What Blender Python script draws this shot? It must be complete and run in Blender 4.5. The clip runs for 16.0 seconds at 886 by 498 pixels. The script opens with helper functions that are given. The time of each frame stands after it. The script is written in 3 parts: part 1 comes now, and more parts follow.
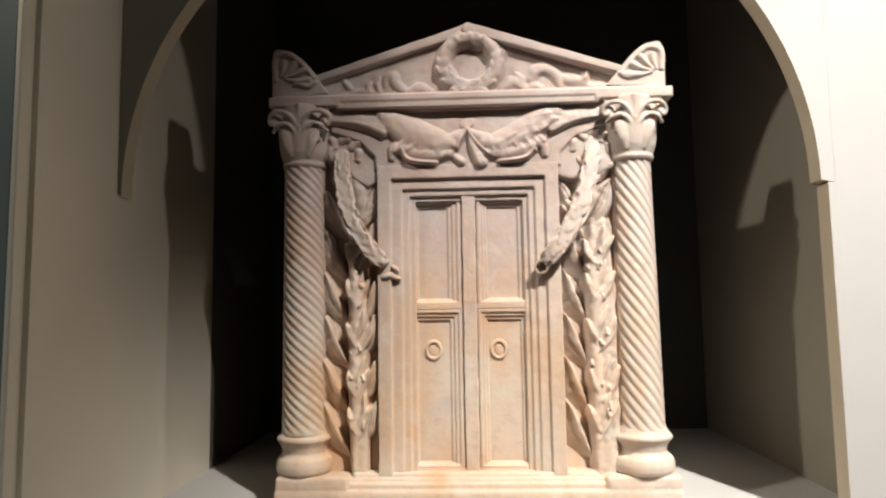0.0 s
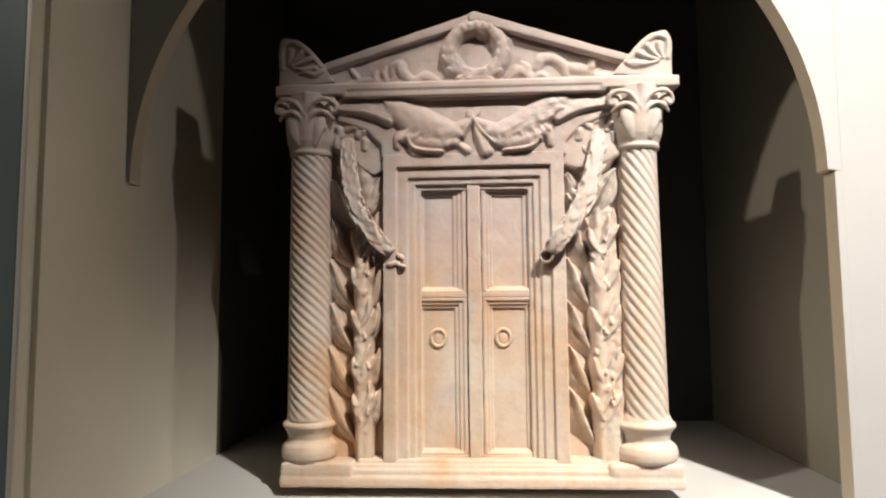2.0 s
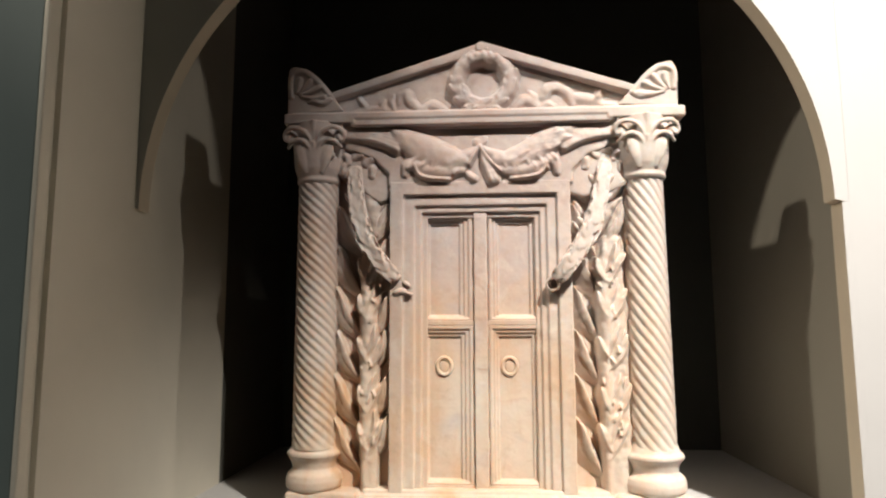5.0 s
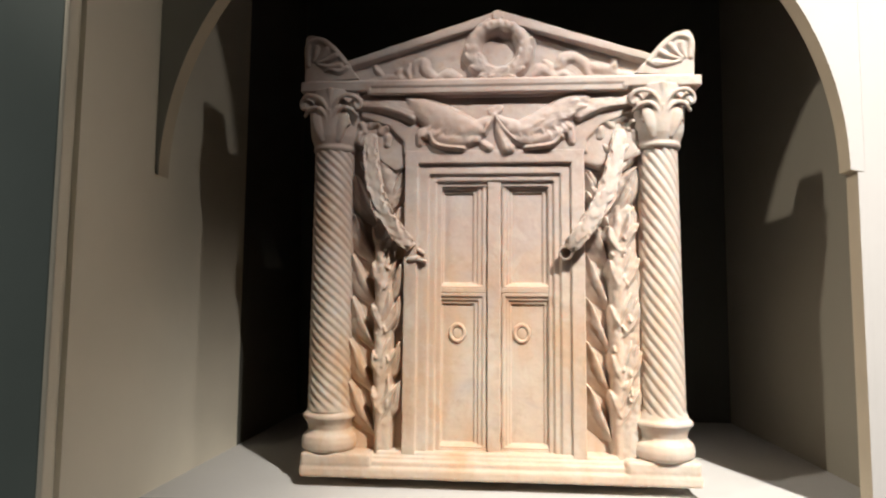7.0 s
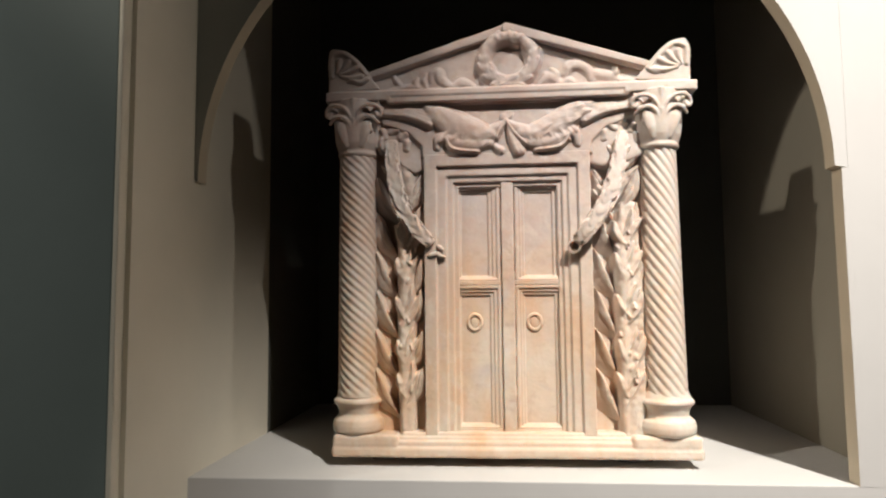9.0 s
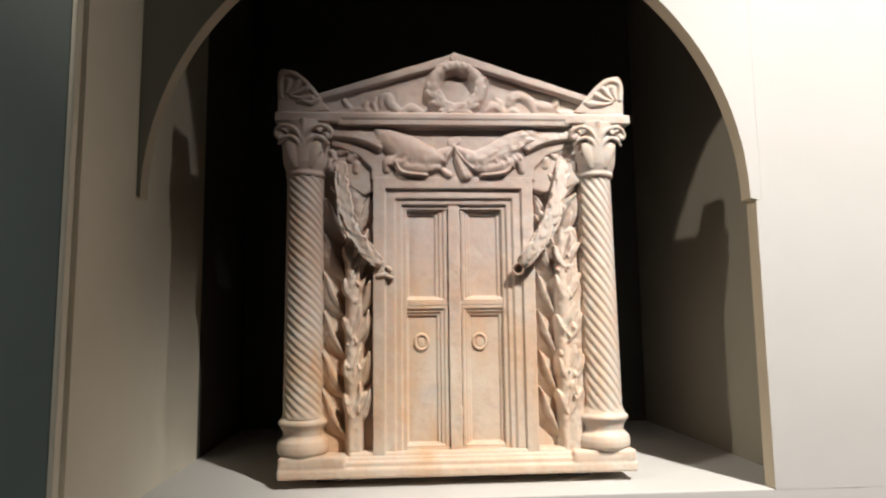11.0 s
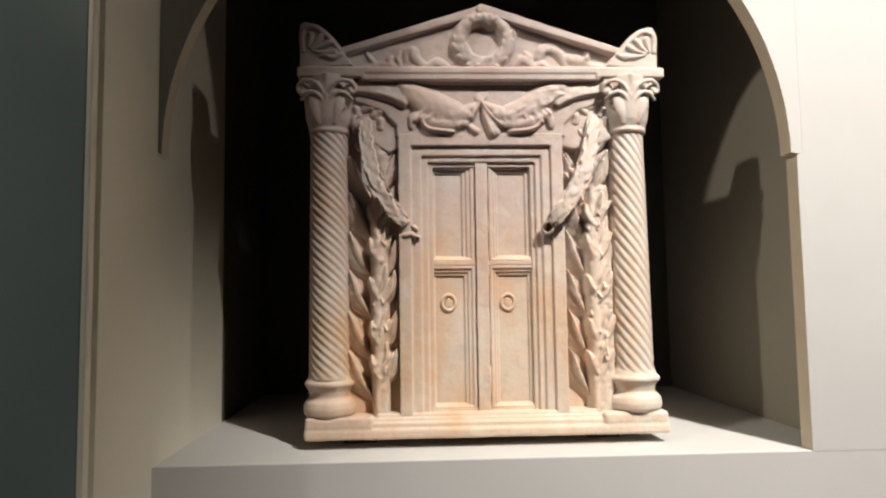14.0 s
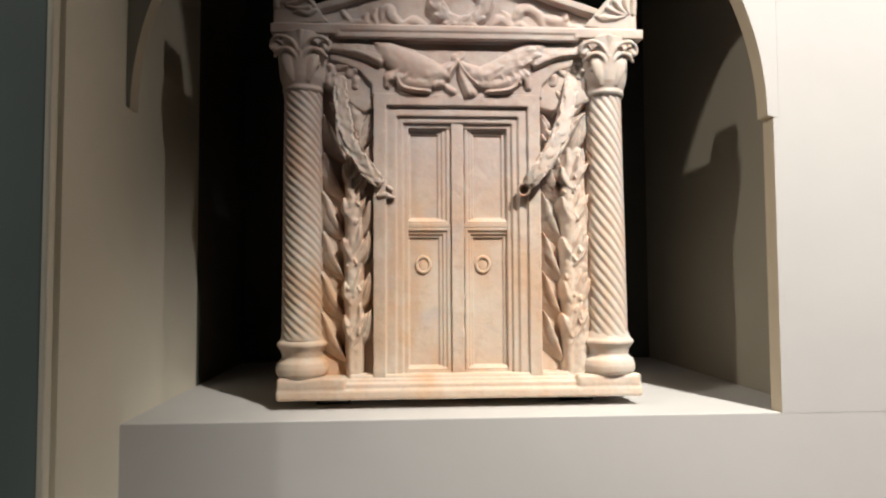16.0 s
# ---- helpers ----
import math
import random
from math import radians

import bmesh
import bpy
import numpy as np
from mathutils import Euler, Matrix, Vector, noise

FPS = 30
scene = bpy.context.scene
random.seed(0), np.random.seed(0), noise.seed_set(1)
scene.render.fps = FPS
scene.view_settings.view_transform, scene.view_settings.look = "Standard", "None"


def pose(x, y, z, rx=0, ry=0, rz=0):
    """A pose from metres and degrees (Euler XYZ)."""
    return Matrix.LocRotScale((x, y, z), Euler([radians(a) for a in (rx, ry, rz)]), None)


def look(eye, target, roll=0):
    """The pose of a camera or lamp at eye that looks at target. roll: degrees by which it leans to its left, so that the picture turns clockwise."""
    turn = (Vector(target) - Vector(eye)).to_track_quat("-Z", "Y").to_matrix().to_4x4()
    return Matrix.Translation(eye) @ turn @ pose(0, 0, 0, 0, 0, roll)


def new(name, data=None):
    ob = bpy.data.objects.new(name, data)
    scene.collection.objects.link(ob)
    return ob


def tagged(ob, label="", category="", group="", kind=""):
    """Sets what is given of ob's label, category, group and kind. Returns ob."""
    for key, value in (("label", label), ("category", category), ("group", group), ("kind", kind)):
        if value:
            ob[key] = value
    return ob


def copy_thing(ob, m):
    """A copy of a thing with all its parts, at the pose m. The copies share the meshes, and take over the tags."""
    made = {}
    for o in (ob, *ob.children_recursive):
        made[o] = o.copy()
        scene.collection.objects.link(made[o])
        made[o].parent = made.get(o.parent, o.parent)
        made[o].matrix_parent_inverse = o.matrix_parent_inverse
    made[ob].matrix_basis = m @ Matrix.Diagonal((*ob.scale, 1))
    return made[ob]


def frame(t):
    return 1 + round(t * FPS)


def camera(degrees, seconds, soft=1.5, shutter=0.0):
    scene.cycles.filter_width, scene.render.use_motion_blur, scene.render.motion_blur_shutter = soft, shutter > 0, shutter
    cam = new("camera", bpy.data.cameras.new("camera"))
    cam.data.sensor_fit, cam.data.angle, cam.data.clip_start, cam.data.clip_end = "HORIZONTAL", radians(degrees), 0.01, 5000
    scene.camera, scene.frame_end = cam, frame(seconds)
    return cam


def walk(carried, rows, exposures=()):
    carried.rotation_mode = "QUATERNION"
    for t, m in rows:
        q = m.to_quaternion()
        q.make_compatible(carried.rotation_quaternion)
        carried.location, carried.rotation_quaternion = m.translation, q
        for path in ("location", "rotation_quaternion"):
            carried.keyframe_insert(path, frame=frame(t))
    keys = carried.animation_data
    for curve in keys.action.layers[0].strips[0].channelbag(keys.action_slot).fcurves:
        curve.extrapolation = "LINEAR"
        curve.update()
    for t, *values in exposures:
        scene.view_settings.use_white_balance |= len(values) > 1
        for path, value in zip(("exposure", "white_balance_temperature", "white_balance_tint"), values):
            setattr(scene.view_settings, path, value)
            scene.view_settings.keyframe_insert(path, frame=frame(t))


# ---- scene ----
import collections

cam = camera(68.1, 16.0, soft=2.2)
PATH = [
    (0, (0.026, -0.96, 1.462), (-0.062, 1.029, 1.647), -0.9),
    (0.5, (0.023, -0.959, 1.457), (-0.091, 1.029, 1.641), -0.6),
    (1, (0.022, -0.956, 1.458), (-0.095, 1.034, 1.619), -0.6),
    (1.5, (0.01, -0.959, 1.451), (-0.122, 1.031, 1.603), -0.2),
    (2, (0.032, -0.963, 1.451), (-0.083, 1.027, 1.621), -0.5),
    (2.5, (0.026, -0.968, 1.454), (-0.084, 1.02, 1.652), -0.2),
    (3, (0.032, -0.975, 1.46), (-0.111, 1.006, 1.701), -0.3),
    (5.5, (0.027, -0.963, 1.459), (-0.094, 1.019, 1.696), -0.1),
    (6, (0.03, -0.969, 1.459), (-0.105, 1.015, 1.666), 0.4),
    (6.5, (0.035, -0.972, 1.453), (-0.122, 1.013, 1.638), 0.6),
    (7, (0.027, -0.975, 1.441), (-0.139, 1.01, 1.614), 0.5),
    (7.5, (0.016, -1.005, 1.433), (-0.162, 0.975, 1.657), 1.6),
    (8, (0.037, -0.997, 1.422), (-0.137, 0.986, 1.614), 0.9),
    (8.2, (0.049, -1.019, 1.438), (-0.189, 0.959, 1.613), 1.0),
    (10.3, (-0.085, -1.096, 1.426), (-0.004, 0.897, 1.58), -0.6),
    (10.5, (-0.084, -1.106, 1.426), (0.019, 0.882, 1.621), 0.7),
    (11, (-0.079, -1.09, 1.429), (0.053, 0.892, 1.657), -0.7),
    (11.5, (-0.087, -1.049, 1.447), (0.091, 0.934, 1.634), -2.1),
    (12, (-0.104, -1.04, 1.424), (0.086, 0.947, 1.563), 0.0),
    (12.5, (-0.107, -1.059, 1.409), (0.026, 0.929, 1.581), 0.1),
    (13, (-0.114, -1.051, 1.403), (-0.005, 0.943, 1.519), -1.0),
    (13.5, (-0.115, -1.051, 1.397), (-0.037, 0.942, 1.541), -0.7),
    (14, (-0.103, -1.058, 1.405), (-0.011, 0.934, 1.555), -0.8),
    (14.5, (-0.104, -1.064, 1.405), (-0.007, 0.93, 1.536), -0.5),
    (15, (-0.109, -1.057, 1.391), (-0.014, 0.938, 1.494), -0.5),
    (15.5, (-0.102, -1.056, 1.387), (-0.016, 0.94, 1.48), -1.0),
    (16, (-0.077, -1.048, 1.367), (0.047, 0.946, 1.466), -0.3),
]
walk(cam, [(t, look(eye, target, roll)) for t, eye, target, roll in PATH],
     [(0, 0.03), (3, 0.08), (5.5, 0.13), (8, 0.05), (10.5, -0.06), (16, -0.06)])

# ---- light: three gallery spots on one ceiling track, an added fill for the left board, and a faint ambient ----
TRACK_Y, TRACK_Z = -1.63, 3.75
world = bpy.data.worlds.new("gallery_dark")
world.use_nodes = True
world.node_tree.nodes["Background"].inputs[0].default_value = (0.9, 0.95, 1.0, 1)
world.node_tree.nodes["Background"].inputs[1].default_value = 0.002
scene.world = world


def spot(name, x, aim, watts, cone, blend, colour, size):
    data = bpy.data.lights.new(name, "SPOT")
    data.energy, data.spot_size, data.spot_blend = watts, radians(cone), blend
    data.color, data.shadow_soft_size = colour, size
    ob = new(name, data)
    ob.matrix_world = look((x, TRACK_Y, TRACK_Z), aim)
    return ob


spot("spot_key", 1.10, (0.545, 0.05, 1.29), 915, 40.5, 1.0, (1.0, 0.93, 0.845), 0.035)
spot("spot_left", -2.33, (0.62, 0.28, 1.66), 235, 25, 0.7, (1.0, 0.90, 0.78), 0.06)
# added fill without a known lamp, brightens the blue-grey board on the left
spot("fill_left_board", -2.00, (-1.10, -0.24, 1.60), 120, 34, 0.9, (1.0, 0.96, 0.88), 0.05)
spot("spot_far", 4.40, (-0.35, 0.05, 1.75), 74, 40, 0.8, (1.0, 0.92, 0.82), 0.13)


# ---- materials ----
def shader(name):
    m = bpy.data.materials.new(name)
    m.use_nodes = True
    t = m.node_tree
    return m, t, t.nodes["Principled BSDF"]


def add(t, kind, **inputs):
    n = t.nodes.new(kind)
    for key, value in inputs.items():
        n.inputs[key.replace("_", " ")].default_value = value
    return n


def ramp(t, source, stops):
    r = t.nodes.new("ShaderNodeValToRGB")
    while len(r.color_ramp.elements) < len(stops):
        r.color_ramp.elements.new(0.5)
    for e, (p, c) in zip(r.color_ramp.elements, stops):
        e.position, e.color = p, (*c, 1)
    t.links.new(source, r.inputs["Fac"])
    return r.outputs["Color"]


def mix(t, fac, a, b, blend="MIX"):
    n = t.nodes.new("ShaderNodeMix")
    n.data_type, n.blend_type = "RGBA", blend
    for socket, value in ((n.inputs[0], fac), (n.inputs[6], a), (n.inputs[7], b)):
        if isinstance(value, (int, float)):
            socket.default_value = value
        elif isinstance(value, tuple):
            socket.default_value = (*value, 1)
        else:
            t.links.new(value, socket)
    return n.outputs[2]


def noise_tex(t, coords, scale, detail=4.0, rough=0.55, distort=0.0):
    n = add(t, "ShaderNodeTexNoise", Scale=scale, Detail=detail, Roughness=rough, Distortion=distort)
    t.links.new(coords, n.inputs["Vector"])
    return n.outputs["Fac"]


def bump(t, b, height, strength, distance):
    n = add(t, "ShaderNodeBump", Strength=strength, Distance=distance)
    t.links.new(height, n.inputs["Height"])
    t.links.new(n.outputs["Normal"], b.inputs["Normal"])


def world_place(t):
    return t.nodes.new("ShaderNodeNewGeometry").outputs["Position"]


def marble():
    m, t, b = shader("aged_marble")
    p = world_place(t)
    big = noise_tex(t, p, 7.0, 3, 0.5, 0.4)
    clean = ramp(t, big, [(0.30, (0.372, 0.272, 0.238)), (0.5, (0.425, 0.338, 0.312)), (0.70, (0.465, 0.402, 0.384))])
    warm = ramp(t, big, [(0.30, (0.53, 0.37, 0.255)), (0.5, (0.57, 0.452, 0.35)), (0.70, (0.585, 0.50, 0.415))])
    # burial patina: the lower half soaked up more iron, along a wavering line
    height = t.nodes.new("ShaderNodeSeparateXYZ")
    t.links.new(p, height.inputs[0])
    waver = add(t, "ShaderNodeMath")
    waver.operation = "MULTIPLY_ADD"
    t.links.new(noise_tex(t, p, 5.0, 4, 0.6), waver.inputs[0])
    waver.inputs[1].default_value = 0.34
    t.links.new(height.outputs["Z"], waver.inputs[2])
    soaked = ramp(t, waver.outputs[0], [(0.0, (1, 1, 1)), (1.0, (0, 0, 0))])
    span = add(t, "ShaderNodeMapRange")
    for key, value in (("From Min", 1.50), ("From Max", 1.84), ("To Min", 0.0), ("To Max", 1.0)):
        span.inputs[key].default_value = value
    t.links.new(waver.outputs[0], span.inputs["Value"])
    t.links.new(span.outputs[0], soaked.node.inputs["Fac"])
    base = mix(t, soaked, clean, warm)
    # paler stone towards the right, along a ragged edge
    ragged = add(t, "ShaderNodeMath")
    ragged.operation = "MULTIPLY_ADD"
    t.links.new(noise_tex(t, p, 9.0, 5, 0.65), ragged.inputs[0])
    ragged.inputs[1].default_value = 0.24
    t.links.new(height.outputs["X"], ragged.inputs[2])
    paler_right = ramp(t, ragged.outputs[0], [(0.22, (0, 0, 0)), (0.40, (0.62, 0.62, 0.62))])
    base = mix(t, paler_right, base, (0.60, 0.545, 0.49))
    # iron-stained streaks that run down the stone
    stretch = add(t, "ShaderNodeMapping", Scale=(13.0, 13.0, 2.6))
    t.links.new(p, stretch.inputs["Vector"])
    streak = ramp(t, noise_tex(t, stretch.outputs["Vector"], 1.0, 3, 0.55, 0.8), [(0.50, (0, 0, 0)), (0.70, (0.62, 0.62, 0.62))])
    base = mix(t, mix(t, 1.0, streak, soaked, "MULTIPLY"), base, (0.52, 0.29, 0.13))
    # cool grey veins
    vein = ramp(t, noise_tex(t, p, 6.0, 3, 0.6, 1.2), [(0.56, (0, 0, 0)), (0.72, (0.52, 0.52, 0.52))])
    base = mix(t, vein, base, (0.40, 0.36, 0.37))
    # small brown and grey spots in the worn skin
    spots = ramp(t, noise_tex(t, p, 42.0, 5, 0.7, 0.5), [(0.54, (0, 0, 0)), (0.74, (0.50, 0.50, 0.50))])
    base = mix(t, spots, base, (0.40, 0.28, 0.19))
    pale = ramp(t, noise_tex(t, p, 23.0, 4, 0.6, 0.8), [(0.55, (0, 0, 0)), (0.75, (0.40, 0.40, 0.40))])
    base = mix(t, pale, base, (0.64, 0.58, 0.51))
    grain = noise_tex(t, p, 260.0, 3, 0.6)
    base = mix(t, 0.05, base, ramp(t, grain, [(0.3, (0.42, 0.36, 0.30)), (0.7, (0.85, 0.80, 0.74))]))
    t.links.new(base, b.inputs["Base Color"])
    b.inputs["Roughness"].default_value = 0.62
    b.inputs["Subsurface Weight"].default_value = 0.6
    b.inputs["Subsurface Radius"].default_value = (0.006, 0.004, 0.003)
    b.inputs["Subsurface Scale"].default_value = 0.9
    both = mix(t, 0.45, noise_tex(t, p, 120.0, 4, 0.6), grain)
    bump(t, b, both, 0.07, 0.0012)
    return m


def paint(name, colour, rough, mottle=0.05, grain=420.0, depth=0.0006):
    m, t, b = shader(name)
    p = world_place(t)
    lo, hi = tuple(c * (1 - mottle) for c in colour), tuple(min(1, c * (1 + mottle)) for c in colour)
    cloud = ramp(t, noise_tex(t, p, 2.6, 5, 0.6, 0.3), [(0.3, lo), (0.7, hi)])
    speck = ramp(t, noise_tex(t, p, 60.0, 3, 0.7), [(0.60, (0, 0, 0)), (0.78, (0.10, 0.10, 0.10))])
    t.links.new(mix(t, speck, cloud, tuple(c * 0.8 for c in colour)), b.inputs["Base Color"])
    b.inputs["Roughness"].default_value = rough
    bump(t, b, mix(t, 0.5, noise_tex(t, p, grain, 3, 0.6), noise_tex(t, p, 38.0, 3, 0.5)), 0.25, depth)
    return m


MARBLE = marble()
WHITE = paint("matt_white_wall_paint", (0.445, 0.438, 0.432), 0.75)
NICHE = paint("off_white_side_wall_paint", (0.78, 0.73, 0.61), 0.8)
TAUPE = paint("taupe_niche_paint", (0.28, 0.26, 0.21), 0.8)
SHELF = paint("white_shelf_paint", (0.52, 0.515, 0.50), 0.6)
DARK = paint("black_spacer_rubber", (0.02, 0.02, 0.02), 0.7)
FLOOR = paint("grey_floor_for_bounce", (0.26, 0.24, 0.21), 0.5, 0.15)
SLATE = paint("blue_grey_wall_paint", (0.19, 0.235, 0.225), 0.8)
EDGE = paint("raw_board_edge", (0.56, 0.49, 0.37), 0.85, 0.12)
GREY = paint("grey_green_panel_left", (0.30, 0.30, 0.26), 0.8)
# near-black and dark brown: the niche's deep shade put into the colour
NICHE_SHADE = paint("black_niche_shade", (0.058, 0.060, 0.052), 0.85)
REAR_SHADE = paint("dark_brown_niche_shade", (0.12, 0.115, 0.095), 0.85)
ROOM = paint("grey_room_for_bounce", (0.36, 0.36, 0.35), 0.8)


# ---- mesh helpers ----
def link(name, bm, material, parent=None, label="", smooth=False):
    bmesh.ops.recalc_face_normals(bm, faces=bm.faces)
    data = bpy.data.meshes.new(name)
    bm.to_mesh(data)
    bm.free()
    data.materials.append(material)
    if smooth:
        data.polygons.foreach_set("use_smooth", [True] * len(data.polygons))
    ob = new(name, data)
    if parent is not None:
        ob.parent = parent
    return tagged(ob, label)


def part(name, bm, material, parent, label="", smooth=True):
    return link(name, bm, material, parent, label, smooth)


WEAR = bpy.data.textures.new("wear", "CLOUDS")
WEAR.noise_scale, WEAR.noise_depth = 0.022, 3


def carve(ob, voxel=0.002, relax=3, wear=0.0014):
    """Weld a part's masses into one weathered stone skin."""
    r = ob.modifiers.new("weld", "REMESH")
    r.mode, r.voxel_size, r.use_smooth_shade = "VOXEL", voxel, True
    s = ob.modifiers.new("soften", "SMOOTH")
    s.factor, s.iterations = 0.5, relax
    d = ob.modifiers.new("wear", "DISPLACE")
    d.texture, d.strength, d.mid_level, d.texture_coords = WEAR, wear, 0.5, "LOCAL"
    return ob


def box(bm, x0, x1, y0, y1, z0, z1, bevel=0.0):
    made = bmesh.ops.create_cube(bm, size=1.0, matrix=Matrix.Translation(((x0 + x1) / 2, (y0 + y1) / 2, (z0 + z1) / 2))
                                 @ Matrix.Diagonal((x1 - x0, y1 - y0, z1 - z0, 1)))
    if bevel:
        edges = {e for v in made["verts"] for e in v.link_edges}
        bmesh.ops.bevel(bm, geom=list(edges), offset=bevel, segments=2, affect="EDGES", profile=0.5)


def block(x0, x1, y0, y1, z0, z1, bevel=0.0):
    bm = bmesh.new()
    box(bm, x0, x1, y0, y1, z0, z1, bevel)
    return bm


def prism(bm, outline, y0, y1):
    """A closed x-z outline made solid between two depths."""
    front = [bm.verts.new((x, y0, z)) for x, z in outline]
    back = [bm.verts.new((x, y1, z)) for x, z in outline]
    bm.faces.new(front)
    bm.faces.new(back[::-1])
    n = len(outline)
    for i in range(n):
        bm.faces.new((front[i], front[(i + 1) % n], back[(i + 1) % n], back[i]))


def rings(bm, loops, closed=True):
    """Skin a run of equal vertex loops and cap both ends."""
    rows = [[bm.verts.new(p) for p in loop] for loop in loops]
    for a, b in zip(rows, rows[1:]):
        n = len(a)
        for i in range(n):
            bm.faces.new((a[i], a[(i + 1) % n], b[(i + 1) % n], b[i]))
    if closed:
        bm.faces.new(rows[0])
        bm.faces.new(rows[-1][::-1])


def lathe(bm, cx, cy, profile, segments=48):
    rings(bm, [[(cx + r * math.cos(k * math.tau / segments), cy + r * math.sin(k * math.tau / segments), z)
                for k in range(segments)] for r, z in profile])


def glide(points, steps):
    """A smooth run through a few points (Catmull-Rom)."""
    pts = [Vector(p) for p in points]
    pts = [2 * pts[0] - pts[1]] + pts + [2 * pts[-1] - pts[-2]]
    out = []
    for i in range(1, len(pts) - 2):
        a, b, c, d = pts[i - 1:i + 3]
        for k in range(steps):
            u = k / steps
            out.append(0.5 * (2 * b + (c - a) * u + (2 * a - 5 * b + 4 * c - d) * u * u + (3 * b - a - 3 * c + d) * u ** 3))
    return out + [pts[-2]]


def tube(bm, points, radii, steps=6, sides=12, flat=1.0):
    """A round rod along a smooth run; flat squeezes it in depth."""
    run = glide(points, steps)
    loops = []
    for i, p in enumerate(run):
        u = i / (len(run) - 1) * (len(radii) - 1)
        k = min(int(u), len(radii) - 2)
        r = radii[k] + (radii[k + 1] - radii[k]) * (u - k)
        along = (run[min(i + 1, len(run) - 1)] - run[max(i - 1, 0)]).normalized()
        side = along.cross(Vector((0, -1, 0)))
        side = side.normalized() if side.length > 1e-4 else Vector((1, 0, 0))
        out = side.cross(along).normalized()
        loops.append([p + side * (r * math.cos(a)) + out * (flat * r * math.sin(a))
                      for a in (j * math.tau / sides for j in range(sides))])
    rings(bm, loops)


def blob(bm, centre, radii, lean=0.0):
    """An egg of stone, leaning in the x-z plane."""
    m = Matrix.Translation(centre) @ Matrix.Rotation(radians(lean), 4, "Y") @ Matrix.Diagonal((*radii, 1))
    bmesh.ops.create_icosphere(bm, subdivisions=2, radius=1.0, matrix=m)


def leaf(bm, base, tip, width, turn=0.0, thick=0.003, curl=0.0, rows=9):
    """A lens-shaped leaf with a midrib. turn: degrees about its length (0 faces the front); curl: how far the tip comes forward."""
    base, tip = Vector(base), Vector(tip)
    along = tip - base
    side = along.cross(Vector((0, -1, 0))).normalized()
    side = Matrix.Rotation(radians(turn), 3, along.normalized()) @ side
    face = side.cross(along).normalized()
    loops = []
    for i in range(rows):
        u = 0.02 + 0.96 * i / (rows - 1)
        w = width / 2 * math.sin(math.pi * u ** 0.85) ** 0.8 + 0.0004
        c = base + along * u + Vector((0, -1, 0)) * (curl * u * u)
        t = thick * (0.35 + 0.65 * math.sin(math.pi * u))
        loops.append([c + side * (w * a) + face * (t * b) for a, b in
                      ((-1, 0), (-0.5, 0.8), (-0.12, 0.75), (0, 1.25), (0.12, 0.75), (0.5, 0.8), (1, 0), (0.5, -0.8), (0, -1), (-0.5, -0.8))])
    rings(bm, loops)


def stroke(points, widths, heights, slant=0.0, crease=0.0, ribs=0.0, power=0.5):
    """One chisel form of a relief, in x and z: its run, half-widths, heights, how far one flank rises over the other, a mid furrow and fine ribs."""
    return points, widths, heights, slant, crease, ribs, power


def blade(x0, z0, x1, z1, width, h0, h1, slant=0.0, crease=0.12, bend=0.0):
    """A leaf laid on the stone."""
    w = width / 2
    mx, mz = (x0 + x1) / 2 + bend * (z1 - z0), (z0 + z1) / 2 - bend * (x1 - x0)
    return stroke([(x0, z0), (mx, mz), (x1, z1)], [0.30 * w, 0.75 * w, w, 0.95 * w, 0.70 * w, 0.22 * w], [h0, (h0 + h1) / 2, h1], slant, crease, 0.0, 0.38)


